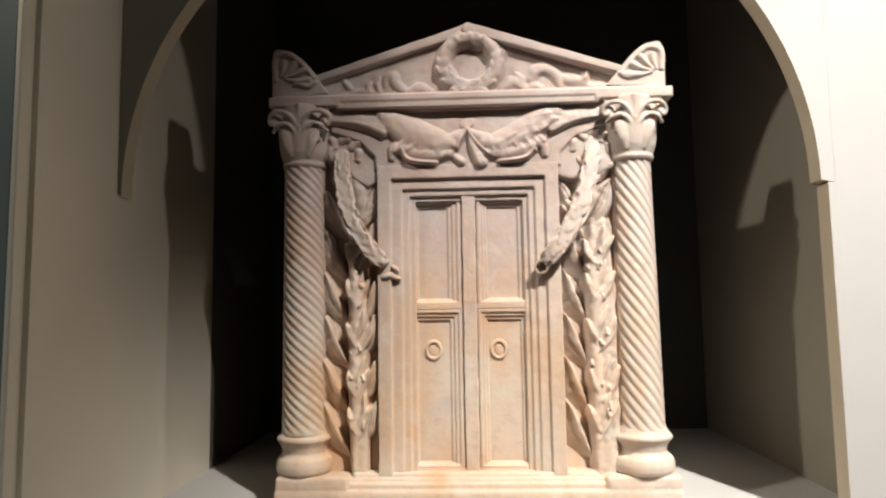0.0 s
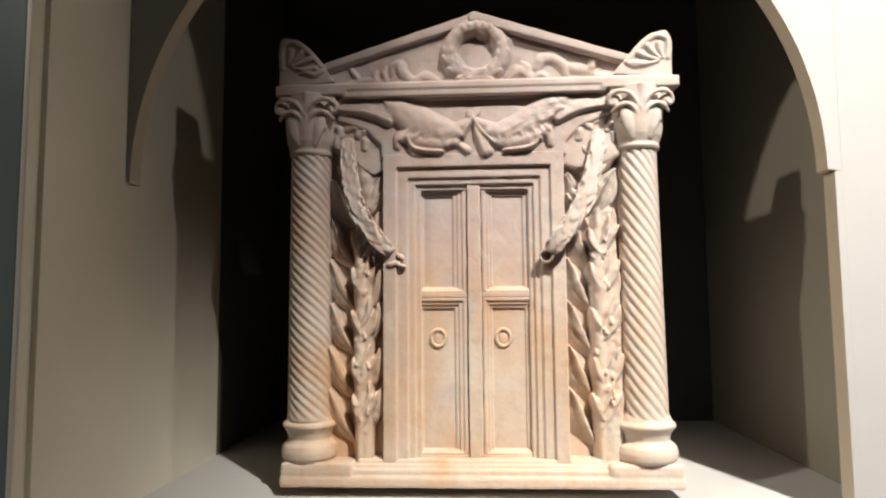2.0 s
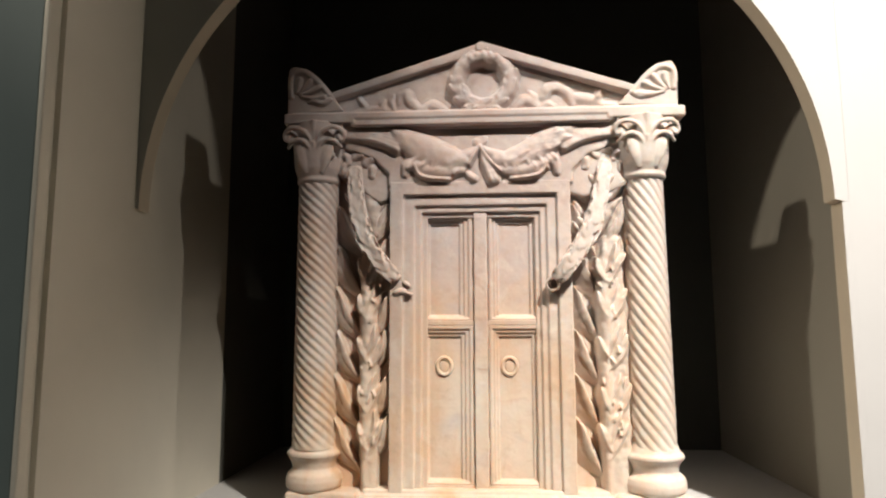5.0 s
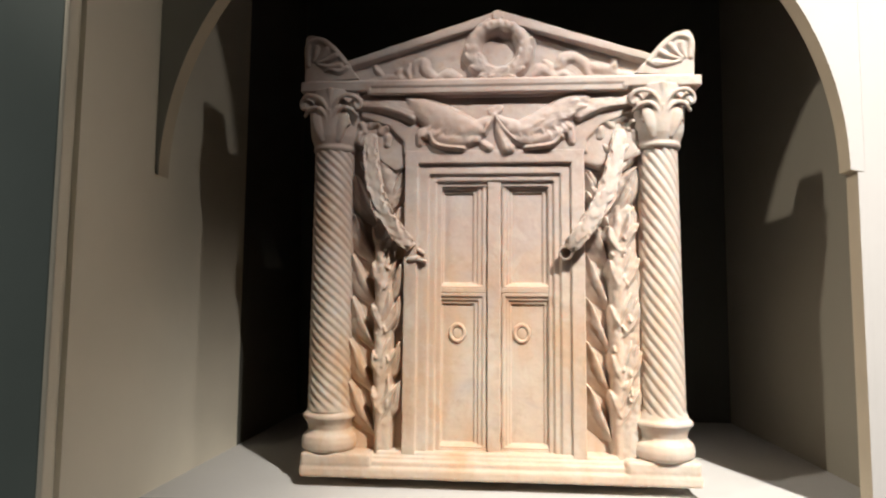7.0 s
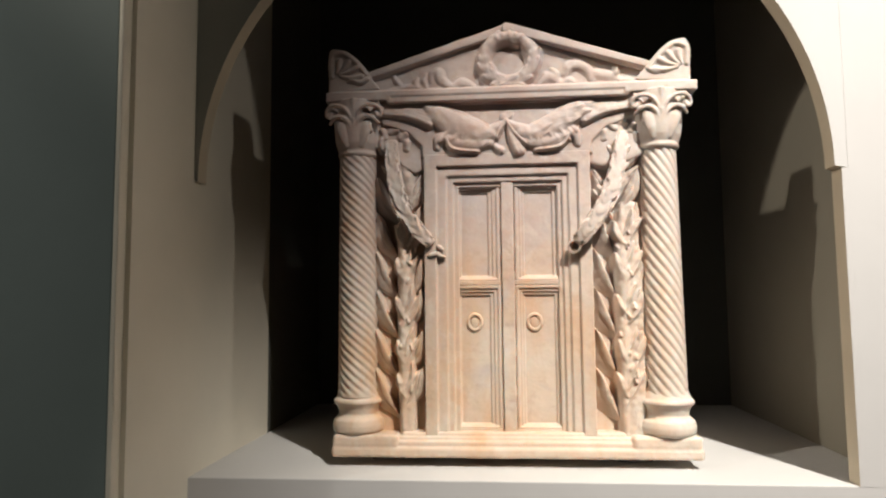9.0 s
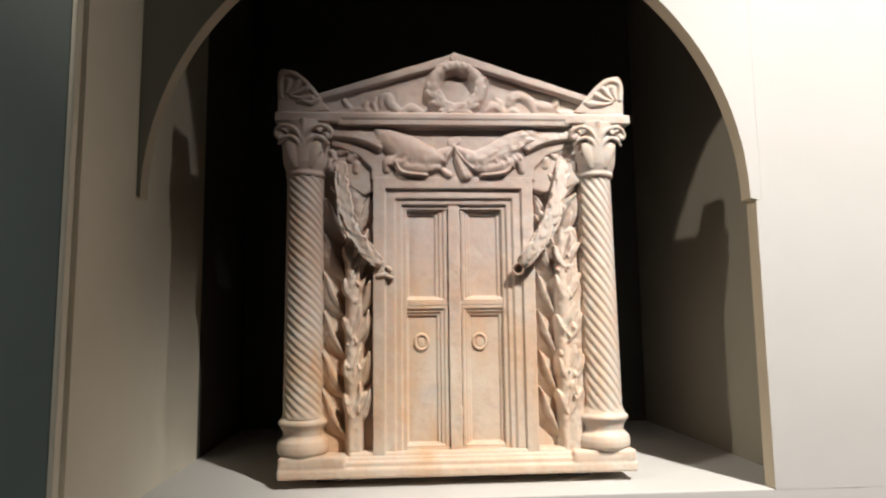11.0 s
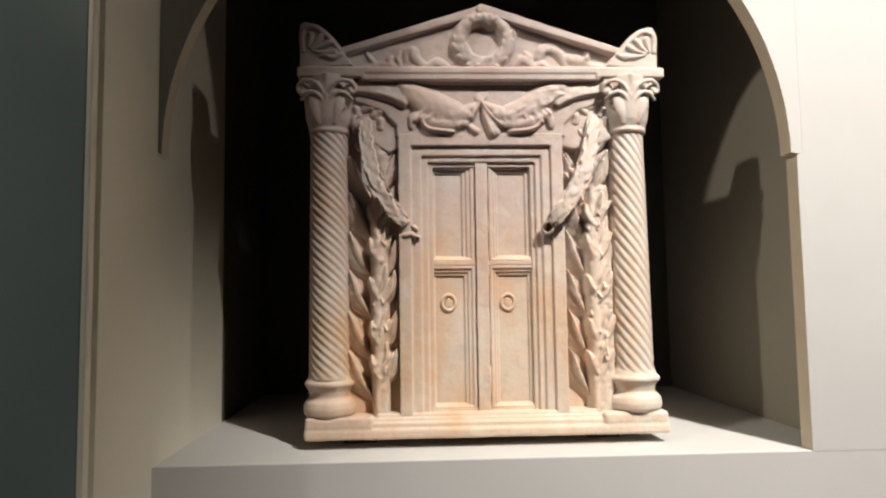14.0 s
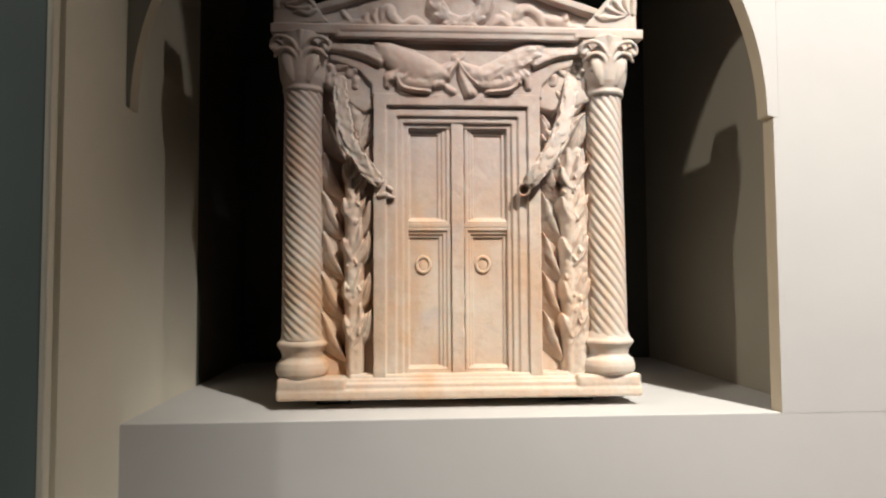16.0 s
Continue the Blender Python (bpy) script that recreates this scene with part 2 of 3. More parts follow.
def relief(strokes, plane, cell=0.0013, rough=0.0007, soften=2):
    """A solid low relief: the highest of all its forms over a plane, closed at the back."""
    box_x = [p[0] + d * max(f[1]) for f in strokes for p in f[0] for d in (-1, 1)]
    box_z = [p[1] + d * max(f[1]) for f in strokes for p in f[0] for d in (-1, 1)]
    xs = np.arange(min(box_x) - 3 * cell, max(box_x) + 3 * cell, cell)
    zs = np.arange(min(box_z) - 3 * cell, max(box_z) + 3 * cell, cell)
    gx, gz = np.meshgrid(xs, zs, indexing="ij")
    high = np.zeros_like(gx)
    for points, widths, heights, slant, crease, ribs, power in strokes:
        run = glide([(p[0], 0, p[1]) for p in points], 36 if len(points) < 9 else 10)
        px, pz = np.array([p.x for p in run]), np.array([p.z for p in run])
        u = np.linspace(0, 1, len(run))
        w, h = np.interp(u, np.linspace(0, 1, len(widths)), widths), np.interp(u, np.linspace(0, 1, len(heights)), heights)
        tx, tz = np.gradient(px), np.gradient(pz)
        n = np.hypot(tx, tz) + 1e-12
        tx, tz = tx / n, tz / n
        ia = np.searchsorted(xs, px.min() - w.max()), np.searchsorted(xs, px.max() + w.max()) + 1
        ka = np.searchsorted(zs, pz.min() - w.max()), np.searchsorted(zs, pz.max() + w.max()) + 1
        window = (slice(*ia), slice(*ka))
        dx, dz = gx[window][..., None] - px, gz[window][..., None] - pz
        far = np.hypot(dx, dz) / w
        best = far.argmin(-1)
        d = np.take_along_axis(far, best[..., None], -1)[..., 0]
        v = np.take_along_axis((dx * tz - dz * tx) / w, best[..., None], -1)[..., 0]
        body = np.clip(1 - d * d, 0, 1) ** power * h[best] * (1 + slant * np.clip(v, -1, 1))
        body *= 1 - crease * np.exp(-(v / 0.16) ** 2) * (d < 1)
        if ribs:
            body *= 1 - 0.07 * (0.5 + 0.5 * np.cos(v * ribs))
        a = high[window]
        high[window] = (a ** 10 + body ** 10) ** 0.1
    for _ in range(soften):
        p = np.pad(high, 1, mode="edge")
        high = (p[1:-1, 1:-1] * 2 + p[:-2, 1:-1] + p[2:, 1:-1] + p[1:-1, :-2] + p[1:-1, 2:]) / 6
    kept = high > 0.0004
    faces_at = kept[:-1, :-1] | kept[1:, :-1] | kept[:-1, 1:] | kept[1:, 1:]
    index, verts, faces = {}, [], []

    def vert(i, k, back):
        key = (i, k, back)
        if key not in index:
            index[key] = len(verts)
            x, z = xs[i], zs[k]
            wear = rough * noise.noise((x * 90, z * 90, 3.1)) + 0.12 * rough * noise.noise((x * 240, z * 240, 7.7))
            verts.append((x, plane + 0.002 if back else plane - high[i, k] - (wear if high[i, k] > 0.001 else 0), z))
        return index[key]

    for i, k in zip(*np.nonzero(faces_at)):
        ring = ((i, k), (i + 1, k), (i + 1, k + 1), (i, k + 1))
        faces.append([vert(a, b, False) for a, b in ring])
        faces.append([vert(a, b, True) for a, b in ring[::-1]])
        for e, (di, dk) in enumerate(((0, -1), (1, 0), (0, 1), (-1, 0))):
            ni, nk = i + di, k + dk
            if not (0 <= ni < faces_at.shape[0] and 0 <= nk < faces_at.shape[1] and faces_at[ni, nk]):
                a, b = ring[e], ring[(e + 1) % 4]
                faces.append([vert(*b, False), vert(*a, False), vert(*a, True), vert(*b, True)])
    bm = bmesh.new()
    made = [bm.verts.new(v) for v in verts]
    for f in faces:
        bm.faces.new([made[i] for i in f])
    return bm


# ---- structure: gallery wall with the arched niche ----
LEFT, JAMB, SHELF_Z = -0.511, 0.543, 1.15
ARCH_X, ARCH_Z, ARCH_R = 0.0145, 1.642, 0.519
NICHE_RIGHT, NICHE_BACK, NICHE_TOP = 0.62, 0.78, 2.45
ROOM_L, ROOM_R, ROOM_BACK, ROOM_TOP = -5.0, 6.5, -4.5, 4.2
PANEL, REAR = 0.032, 0.372


def structure(name, bm, material, label, smooth=False):
    return tagged(link(name, bm, material, smooth=smooth), label, "wall", kind="structure")


def arch_panel():
    bm = bmesh.new()
    n = 64
    curve = [(ARCH_X - ARCH_R * math.cos(math.pi * k / n), ARCH_Z + ARCH_R * math.sin(math.pi * k / n)) for k in range(n + 1)]
    line = [(LEFT + 0.001, ARCH_Z + 0.003)] + curve + [(JAMB + 0.010, ARCH_Z - 0.004)]
    for (xa, za), (xb, zb) in zip(line, line[1:]):
        if xb - xa < 1e-6:
            continue
        prism(bm, [(xa, za), (xb, zb), (xb, ROOM_TOP), (xa, ROOM_TOP)], 0.0004, PANEL)
    bmesh.ops.remove_doubles(bm, verts=bm.verts, dist=1e-6)
    inner = collections.Counter(frozenset(v.index for v in f.verts) for f in bm.faces)
    twin = [f for f in bm.faces if inner[frozenset(v.index for v in f.verts)] > 1]
    bmesh.ops.delete(bm, geom=twin, context="FACES")
    return bm


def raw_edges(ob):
    """Board edges that were never painted white; front faces left of the arch's centre get the darker grey-green."""
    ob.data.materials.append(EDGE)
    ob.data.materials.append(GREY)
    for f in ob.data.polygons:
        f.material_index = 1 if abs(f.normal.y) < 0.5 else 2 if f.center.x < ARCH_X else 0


raw_edges(structure("wall_arch_panel", arch_panel(), WHITE, "matt white wall panel cut to a round arch, its left half grey-green"))
structure("wall_right", block(JAMB + 0.010, ROOM_R, 0.0, PANEL, SHELF_Z - 0.001, ROOM_TOP), WHITE, "matt white gallery wall beside the niche")
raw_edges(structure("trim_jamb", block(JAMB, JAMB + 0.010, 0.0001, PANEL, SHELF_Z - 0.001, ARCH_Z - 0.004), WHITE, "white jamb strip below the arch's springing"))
structure("wall_below_niche", block(LEFT, ROOM_R, 0.0004, 0.0028, 0.0, SHELF_Z - 0.001), WHITE, "matt white wall under the niche shelf")
structure("niche_shelf", block(LEFT, NICHE_RIGHT, 0.003, NICHE_BACK, SHELF_Z - 0.018, SHELF_Z, 0.0008), SHELF, "white painted shelf of the niche")
structure("niche_wall_left", block(LEFT - 0.08, LEFT, -0.186, REAR, 0.0, NICHE_TOP + 1.8), NICHE, "off-white side wall that runs into the niche")
# darker colour from REAR on stands in for the shadow on this wall
structure("niche_wall_left_rear", block(LEFT - 0.08, LEFT + 0.0003, REAR, NICHE_BACK, SHELF_Z - 0.02, NICHE_TOP), REAR_SHADE, "rear part of the niche side wall, coloured dark for its shade")
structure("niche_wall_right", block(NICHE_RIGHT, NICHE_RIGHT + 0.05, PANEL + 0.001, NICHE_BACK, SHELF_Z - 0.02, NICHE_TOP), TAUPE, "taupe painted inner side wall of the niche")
# back and ceiling hold the shade of the niche's depth in their colour
structure("niche_wall_back", block(LEFT, NICHE_RIGHT, NICHE_BACK, NICHE_BACK + 0.05, SHELF_Z - 0.02, NICHE_TOP), NICHE_SHADE, "back wall of the niche, coloured near black for its shade")
structure("niche_ceiling", block(LEFT, NICHE_RIGHT, PANEL, NICHE_BACK, NICHE_TOP, NICHE_TOP + 0.05), NICHE_SHADE, "niche ceiling, coloured near black for its deep shade")
structure("wall_left_board", block(ROOM_L, LEFT - 0.0045, -0.2225, -0.203, 0.0, ROOM_TOP, 0.0015), SLATE, "blue-grey painted wall board beside the niche")
structure("trim_corner", block(LEFT - 0.0040, LEFT + 0.0035, -0.2240, -0.2075, 0.0, ROOM_TOP - 0.01, 0.002), NICHE, "pale corner strip on the wall board's edge")
structure("trim_groove", block(LEFT - 0.04, LEFT - 0.007, -0.2073, -0.1865, 0.0, ROOM_TOP - 0.02), NICHE, "shallow groove beside the corner strip")
structure("wall_left_return", block(ROOM_L, LEFT - 0.081, -0.2025, -0.15, 0.0, ROOM_TOP), ROOM, "plain wall behind the blue-grey board")
# unseen room shell, its greys raised to bounce fill light onto the chest
structure("wall_room_left", block(ROOM_L - 0.1, ROOM_L, ROOM_BACK, 0.0, 0.0, ROOM_TOP), ROOM, "unseen plain gallery wall")
structure("wall_room_right", block(ROOM_R, ROOM_R + 0.1, ROOM_BACK, 0.1, 0.0, ROOM_TOP), ROOM, "unseen plain gallery wall")
structure("wall_room_back", block(ROOM_L, ROOM_R, ROOM_BACK - 0.1, ROOM_BACK, 0.0, ROOM_TOP), ROOM, "unseen plain gallery wall")
tagged(link("floor", block(ROOM_L, ROOM_R, ROOM_BACK, 0.1, -0.1, 0.0), FLOOR), "unseen gallery floor, grey raised to bounce fill", "floor", kind="structure")
tagged(link("ceiling", block(ROOM_L, ROOM_R, ROOM_BACK, 0.1, ROOM_TOP, ROOM_TOP + 0.1), ROOM), "unseen gallery ceiling, grey raised to bounce fill", "ceiling", kind="structure")


# ---- the marble chest: depth grows with y, 0 is the front of the plinth ----
CHEST = tagged(new("cinerary_chest"), "aged cream marble cinerary chest carved as a temple front", "sarcophagus")
CHEST.matrix_world = pose(0.022, 0.080, 1.166)
FIELD, FRIEZE, DEEP = 0.046, 0.0146, 0.40
COL_L, COL_R, COL_Y = -0.2735, 0.268, 0.036


def chest_body():
    return block(-0.298, 0.296, FIELD, DEEP, 0.0, 0.630, 0.002)


def frieze():
    """The raised ground above the door, which slopes back beside the capitals and down behind the garlands."""
    bm = bmesh.new()
    prism(bm, [(-0.152, 0.528), (0.150, 0.528), (0.150, 0.548), (0.176, 0.575), (0.224, 0.592), (0.224, 0.634), (-0.226, 0.634), (-0.226, 0.592), (-0.178, 0.575), (-0.152, 0.548)], FRIEZE, FIELD + 0.01)
    prism(bm, [(0.143, 0.512), (0.165, 0.505), (0.205, 0.510), (0.240, 0.525), (0.240, 0.625), (0.143, 0.625)], 0.0205, FIELD + 0.01)
    prism(bm, [(-0.146, 0.510), (-0.166, 0.500), (-0.190, 0.515), (-0.205, 0.535), (-0.240, 0.550), (-0.240, 0.625), (-0.146, 0.625)], 0.0215, FIELD + 0.01)
    return bm


def plinth():
    """Base slab, a block under each column and two worn mouldings between them."""
    bm = block(-0.313, 0.319, 0.0, DEEP, 0.0, 0.0185, 0.0045)
    for x0, x1 in ((-0.312, -0.196), (0.203, 0.3175)):
        box(bm, x0, x1, 0.0005, DEEP, 0.0170, 0.0385, 0.005)
    box(bm, -0.200, 0.206, 0.0045, DEEP, 0.0170, 0.0285, 0.003)
    box(bm, -0.200, 0.206, 0.0105, DEEP, 0.0270, 0.0345, 0.002)
    box(bm, -0.190, 0.195, 0.0145, DEEP, 0.0330, 0.0415, 0.003)
    return bm


def twisted_shaft(cx, pitch, starts, foot, head):
    segs, rows, z0, z1 = 156, 150, 0.100, 0.552
    loops = []
    for i in range(rows + 1):
        z = z0 + (z1 - z0) * i / rows
        u = i / rows
        fade = min(1.0, min(u, 1 - u) / 0.035)
        swell = foot + (head - foot) * u
        loop = []
        for k in range(segs):
            a = math.tau * k / segs
            w = abs(math.sin(starts / 2 * (a + math.tau * z / pitch)))
            r = swell - 0.0031 * fade * (1 - w ** 0.8)
            loop.append((cx + r * math.cos(a), COL_Y + r * math.sin(a), z))
        loops.append(loop)
    bm = bmesh.new()
    rings(bm, loops)
    return bm


def column_base(cx, k):
    bm = bmesh.new()
    lathe(bm, cx, COL_Y + 0.004, [(k * r, z) for r, z in ((0.034, 0.034), (0.043, 0.0375), (0.0490, 0.043), (0.0502, 0.052), (0.0475, 0.062), (0.0405, 0.0675),
                                  (0.0375, 0.0715), (0.0400, 0.081), (0.0455, 0.0885), (0.0482, 0.0915), (0.0478, 0.0960), (0.0430, 0.1000), (0.0402, 0.1065), (0.0372, 0.1140), (0.030, 0.122))], 64)
    return bm


def capital(cx):
    """A bell that opens from a neck ring, two broad leaves parted by a spine, and paired brows that curl at the corners."""
    bm = bmesh.new()
    lathe(bm, cx, COL_Y, [(0.030, 0.5360), (0.0345, 0.5385), (0.0368, 0.5425), (0.0352, 0.5465), (0.0358, 0.5490), (0.0402, 0.5590), (0.0425, 0.5720),
                          (0.0436, 0.5860), (0.0446, 0.6000), (0.0458, 0.6120), (0.0455, 0.6280)], 48)
    # broad acanthus leaves that hug the bell
    for s in (-1, 1):
        tube(bm, [(cx + s * 0.011, COL_Y - 0.0340, 0.5520), (cx + s * 0.017, COL_Y - 0.0375, 0.5680), (cx + s * 0.022, COL_Y - 0.0375, 0.5840), (cx + s * 0.026, COL_Y - 0.0360, 0.5980)],
             [0.0060, 0.0095, 0.0110, 0.0070], 6, 14, 0.45)
        blob(bm, (cx + s * 0.030, COL_Y - 0.034, 0.578), (0.0045, 0.004, 0.0045))
    # the spine that parts the front leaves
    tube(bm, [(cx, COL_Y - 0.0335, 0.5520), (cx, COL_Y - 0.0385, 0.5760), (cx, COL_Y - 0.0430, 0.5960)], [0.0022, 0.0032, 0.0030], 6, 10)
    for s in (-1, 1):
        # upper brow with its eye at the corner
        tube(bm, [(cx + s * 0.002, -0.004, 0.5890), (cx + s * 0.009, -0.008, 0.6040), (cx + s * 0.021, -0.011, 0.6140), (cx + s * 0.036, -0.011, 0.6160),
                  (cx + s * 0.047, -0.006, 0.6110), (cx + s * 0.0495, -0.003, 0.6030), (cx + s * 0.0445, -0.004, 0.5990), (cx + s * 0.0405, -0.005, 0.6040)],
             [0.0028, 0.0032, 0.0036, 0.0036, 0.0034, 0.0028], 7, 10)
        # lower brow
        tube(bm, [(cx + s * 0.003, -0.003, 0.5770), (cx + s * 0.010, -0.006, 0.5910), (cx + s * 0.022, -0.008, 0.5990), (cx + s * 0.034, -0.006, 0.5970), (cx + s * 0.0455, 0.004, 0.5890)],
             [0.0026, 0.0032, 0.0034, 0.0028], 7, 10)
        tube(bm, [(cx + s * 0.044, -0.002, 0.6100), (cx + s * 0.047, 0.018, 0.6120), (cx + s * 0.048, 0.045, 0.6100)], [0.007, 0.008, 0.007], 6, 10)
        blob(bm, (cx + s * 0.041, 0.004, 0.6060), (0.011, 0.011, 0.010))
    tube(bm, [(cx, -0.003, 0.5960), (cx, -0.006, 0.6120), (cx, -0.007, 0.6280)], [0.0030, 0.0045, 0.0065], 5, 10)
    box(bm, cx - 0.046, cx + 0.046, 0.001, 0.06, 0.6180, 0.6290)
    for v in bm.verts:
        v.co.z = 0.5385 + (v.co.z - 0.5430) * 1.14
    return bm


def fascia(bm, inset, y):
    """One step of the door surround: two jambs and a lintel."""
    x0, x1, top, w = -0.149 + inset, 0.146 - inset * 0.92, 0.533 - inset * 0.95, 0.0215
    box(bm, x0, x0 + w, y, FIELD + 0.006, 0.036, top)
    box(bm, x1 - w, x1, y, FIELD + 0.006, 0.036, top)
    box(bm, x0, x1, y, FIELD + 0.006, top - w, top)


def door_frame():
    bm = bmesh.new()
    for inset, y in ((0.0, 0.014), (0.0185, 0.020), (0.030, 0.0248), (0.0395, 0.0300)):
        fascia(bm, inset, y)
    return bm


def panel(bm, x0, x1, z0, z1, step):
    """Three sunk steps down to a flat field, the lowest last."""
    for k in range(3):
        l, r, d, low = 0.85 * step * k, 1.15 * step * k, step * k, 0.35 * step * k
        for xa, xb, za, zb in ((x0 + l, x0 + l + 0.9 * step, z0 + low, z1 - d), (x1 - r - 1.2 * step, x1 - r, z0 + low, z1 - d),
                               (x0 + l, x1 - r, z0 + low, z0 + low + 0.6 * step), (x0 + l, x1 - r, z1 - d - 1.05 * step, z1 - d)):
            box(bm, xa, xb, 0.0318 + 0.0030 * k, 0.052, za, zb)


def door_leaf(x0, x1):
    bm = block(x0, x1, 0.0440, 0.056, 0.040, 0.490)
    box(bm, x0, x1, 0.0312, 0.05, 0.2965, 0.3050)
    box(bm, x0, x1, 0.0315, 0.05, 0.036, 0.0455)
    box(bm, x0, x1, 0.0315, 0.05, 0.484, 0.492)
    return bm


def door_panel(x0, x1, z0, z1, step):
    bm = block(x0 + 0.010, x1 - 0.010, 0.0412, 0.052, z0 + 0.005, z1 - 0.010)
    panel(bm, x0 + 0.002, x1 - 0.002, z0, z1, step)
    return bm


def ring_knocker(cx, cz):
    bm = bmesh.new()
    run = 40
    loops = [[(cx + (0.0116 + 0.0032 * math.cos(b)) * math.cos(a), 0.0408 + 0.0036 * math.sin(b), cz + (0.0136 + 0.0034 * math.cos(b)) * math.sin(a))
              for b in (j * math.tau / 10 for j in range(10))] for a in (i * math.tau / run for i in range(run + 1))]
    rings(bm, loops, closed=False)
    bmesh.ops.remove_doubles(bm, verts=bm.verts, dist=1e-6)
    blob(bm, (cx, 0.0415, cz - 0.001), (0.0095, 0.0020, 0.0112))
    return bm


def cornice():
    bm = block(-0.300, 0.300, 0.011, DEEP, 0.622, 0.644)
    box(bm, -0.214, 0.214, -0.0010, 0.06, 0.6262, 0.6372)
    box(bm, -0.3255, 0.331, -0.0030, DEEP, 0.6384, 0.6490)
    box(bm, -0.3255, -0.208, -0.0030, DEEP, 0.6315, 0.6400)
    box(bm, 0.208, 0.331, -0.0030, DEEP, 0.6315, 0.6400)
    return bm


APEX_X, APEX_Z, EAVE_X, EAVE_Z, TYMP = 0.004, 0.773, 0.249, 0.687, 0.021


def tympanum():
    bm = bmesh.new()
    prism(bm, [(-0.312, 0.645), (0.312, 0.645), (0.312, 0.672), (EAVE_X, EAVE_Z), (APEX_X, APEX_Z - 0.006), (-EAVE_X, EAVE_Z), (-0.312, 0.672)], TYMP, DEEP)
    box(bm, -0.3165, 0.322, 0.004, DEEP, 0.640, 0.6530)
    return bm


def raking_cornice(s):
    bm = bmesh.new()
    foot_x = s * (EAVE_X + 0.014)
    w = 0.0150
    lip = 0.006 if s > 0 else 0.0105
    prism(bm, [(APEX_X - s * 0.008, APEX_Z - 0.0062), (APEX_X, APEX_Z - 0.003), (foot_x, EAVE_Z - 0.002), (foot_x, EAVE_Z - w), (APEX_X - s * 0.008, APEX_Z - w - 0.004)], lip, DEEP)
    prism(bm, [(APEX_X, APEX_Z - w), (foot_x, EAVE_Z - w + 0.001), (foot_x, EAVE_Z - w - 0.004), (APEX_X, APEX_Z - w - 0.005)], lip + 0.006, DEEP)
    return bm


def acroterion(s):
    """A quarter palmette on the corner of the roof."""
    x_out, top = (-0.322, 0.733) if s < 0 else (0.322, 0.7265)
    n = 14
    line = [(x_out, 0.648), (x_out, top - 0.005 if s < 0 else top - 0.012)]
    line += [(x_out - s * (0.007 + 0.066 * u), top - 0.0450 * u ** 2.0) for u in (k / n for k in range(n + 1))]
    line += [(x_out - s * 0.085, 0.668), (x_out - s * 0.095, 0.655)]
    bm = bmesh.new()
    prism(bm, line, 0.005, 0.085)
    return bm


def palmette(s):
    x_out, top = (-0.322, 0.733) if s < 0 else (0.322, 0.7265)
    arc = [(x_out - s * (0.009 + 0.060 * u), top - 0.007 - 0.043 * u ** 2.0) for u in (0, 0.25, 0.5, 0.75, 1)]
    forms = [stroke([(x_out - s * 0.006, 0.680), (x_out - s * 0.006, top - 0.018)] + arc[1:], [0.0042, 0.0048, 0.0048, 0.0036], [0.004, 0.0045, 0.0035])]
    rx, rz = x_out - s * 0.012, top - 0.052
    for k in range(4):
        a = radians(-4 + 27 * k)
        cx, cz = -s * math.cos(a), math.sin(a)
        reach = 0.050 - 0.005 * k
        forms.append(stroke([(rx + cx * 0.010, rz + cz * 0.006), (rx + cx * reach * 0.6 - s * 0.002, rz + cz * reach * 0.55 - 0.003), (rx + cx * reach, rz + cz * reach * 0.82)],
                            [0.0020, 0.0042, 0.0055], [0.003, 0.0055, 0.0060]))
    forms.append(stroke([(x_out - s * 0.072, 0.674), (x_out - s * 0.060, 0.668), (x_out - s * 0.044, 0.672), (x_out - s * 0.036, 0.670)], [0.004, 0.0052, 0.0042, 0.002], [0.004, 0.0055, 0.003]))
    return relief(forms, 0.005, 0.0010, 0.0005)


def wreath(rng):
    cx, cz, r = 0.007, 0.7030, 0.0440
    circle = [(cx + r * math.cos(a), cz + 0.95 * r * math.sin(a)) for a in (math.tau * k / 24 - math.pi / 2 for k in range(25))]
    forms = [stroke(circle, [0.0145, 0.0145], [0.0125, 0.0165, 0.0185, 0.0165, 0.0125], 0, 0, 0, 0.6)]
    for k in range(34):
        a = -math.pi / 2 + math.tau * (k + 0.5) / 34 + rng.uniform(-0.06, 0.06)
        s = 1 if math.cos(a) > 0 else -1
        row = (-0.0065, 0.0070)[k % 2] + rng.uniform(-0.002, 0.002)
        x, z = cx + (r + row) * math.cos(a), cz + (0.95 * r + row) * math.sin(a)
        dx, dz = -math.sin(a) * s + math.cos(a) * row * 45, math.cos(a) * s + math.sin(a) * row * 45
        forms.append(blade(x - dx * 0.010, z - dz * 0.010, x + dx * 0.012, z + dz * 0.012, rng.uniform(0.012, 0.017), 0.012, rng.uniform(0.0150, 0.0180)))
    for k in range(5):
        a = radians(90 + 15 * (k - 2))
        x, z = cx + 0.046 * math.cos(a), cz + 0.044 * math.sin(a)
        forms.append(stroke([(x, z - 0.001), (x + 0.0004, z + 0.002)], [0.0056, 0.0056], [0.0195, 0.0195]))
    return relief(forms, TYMP, 0.0011, 0.0014, 4)


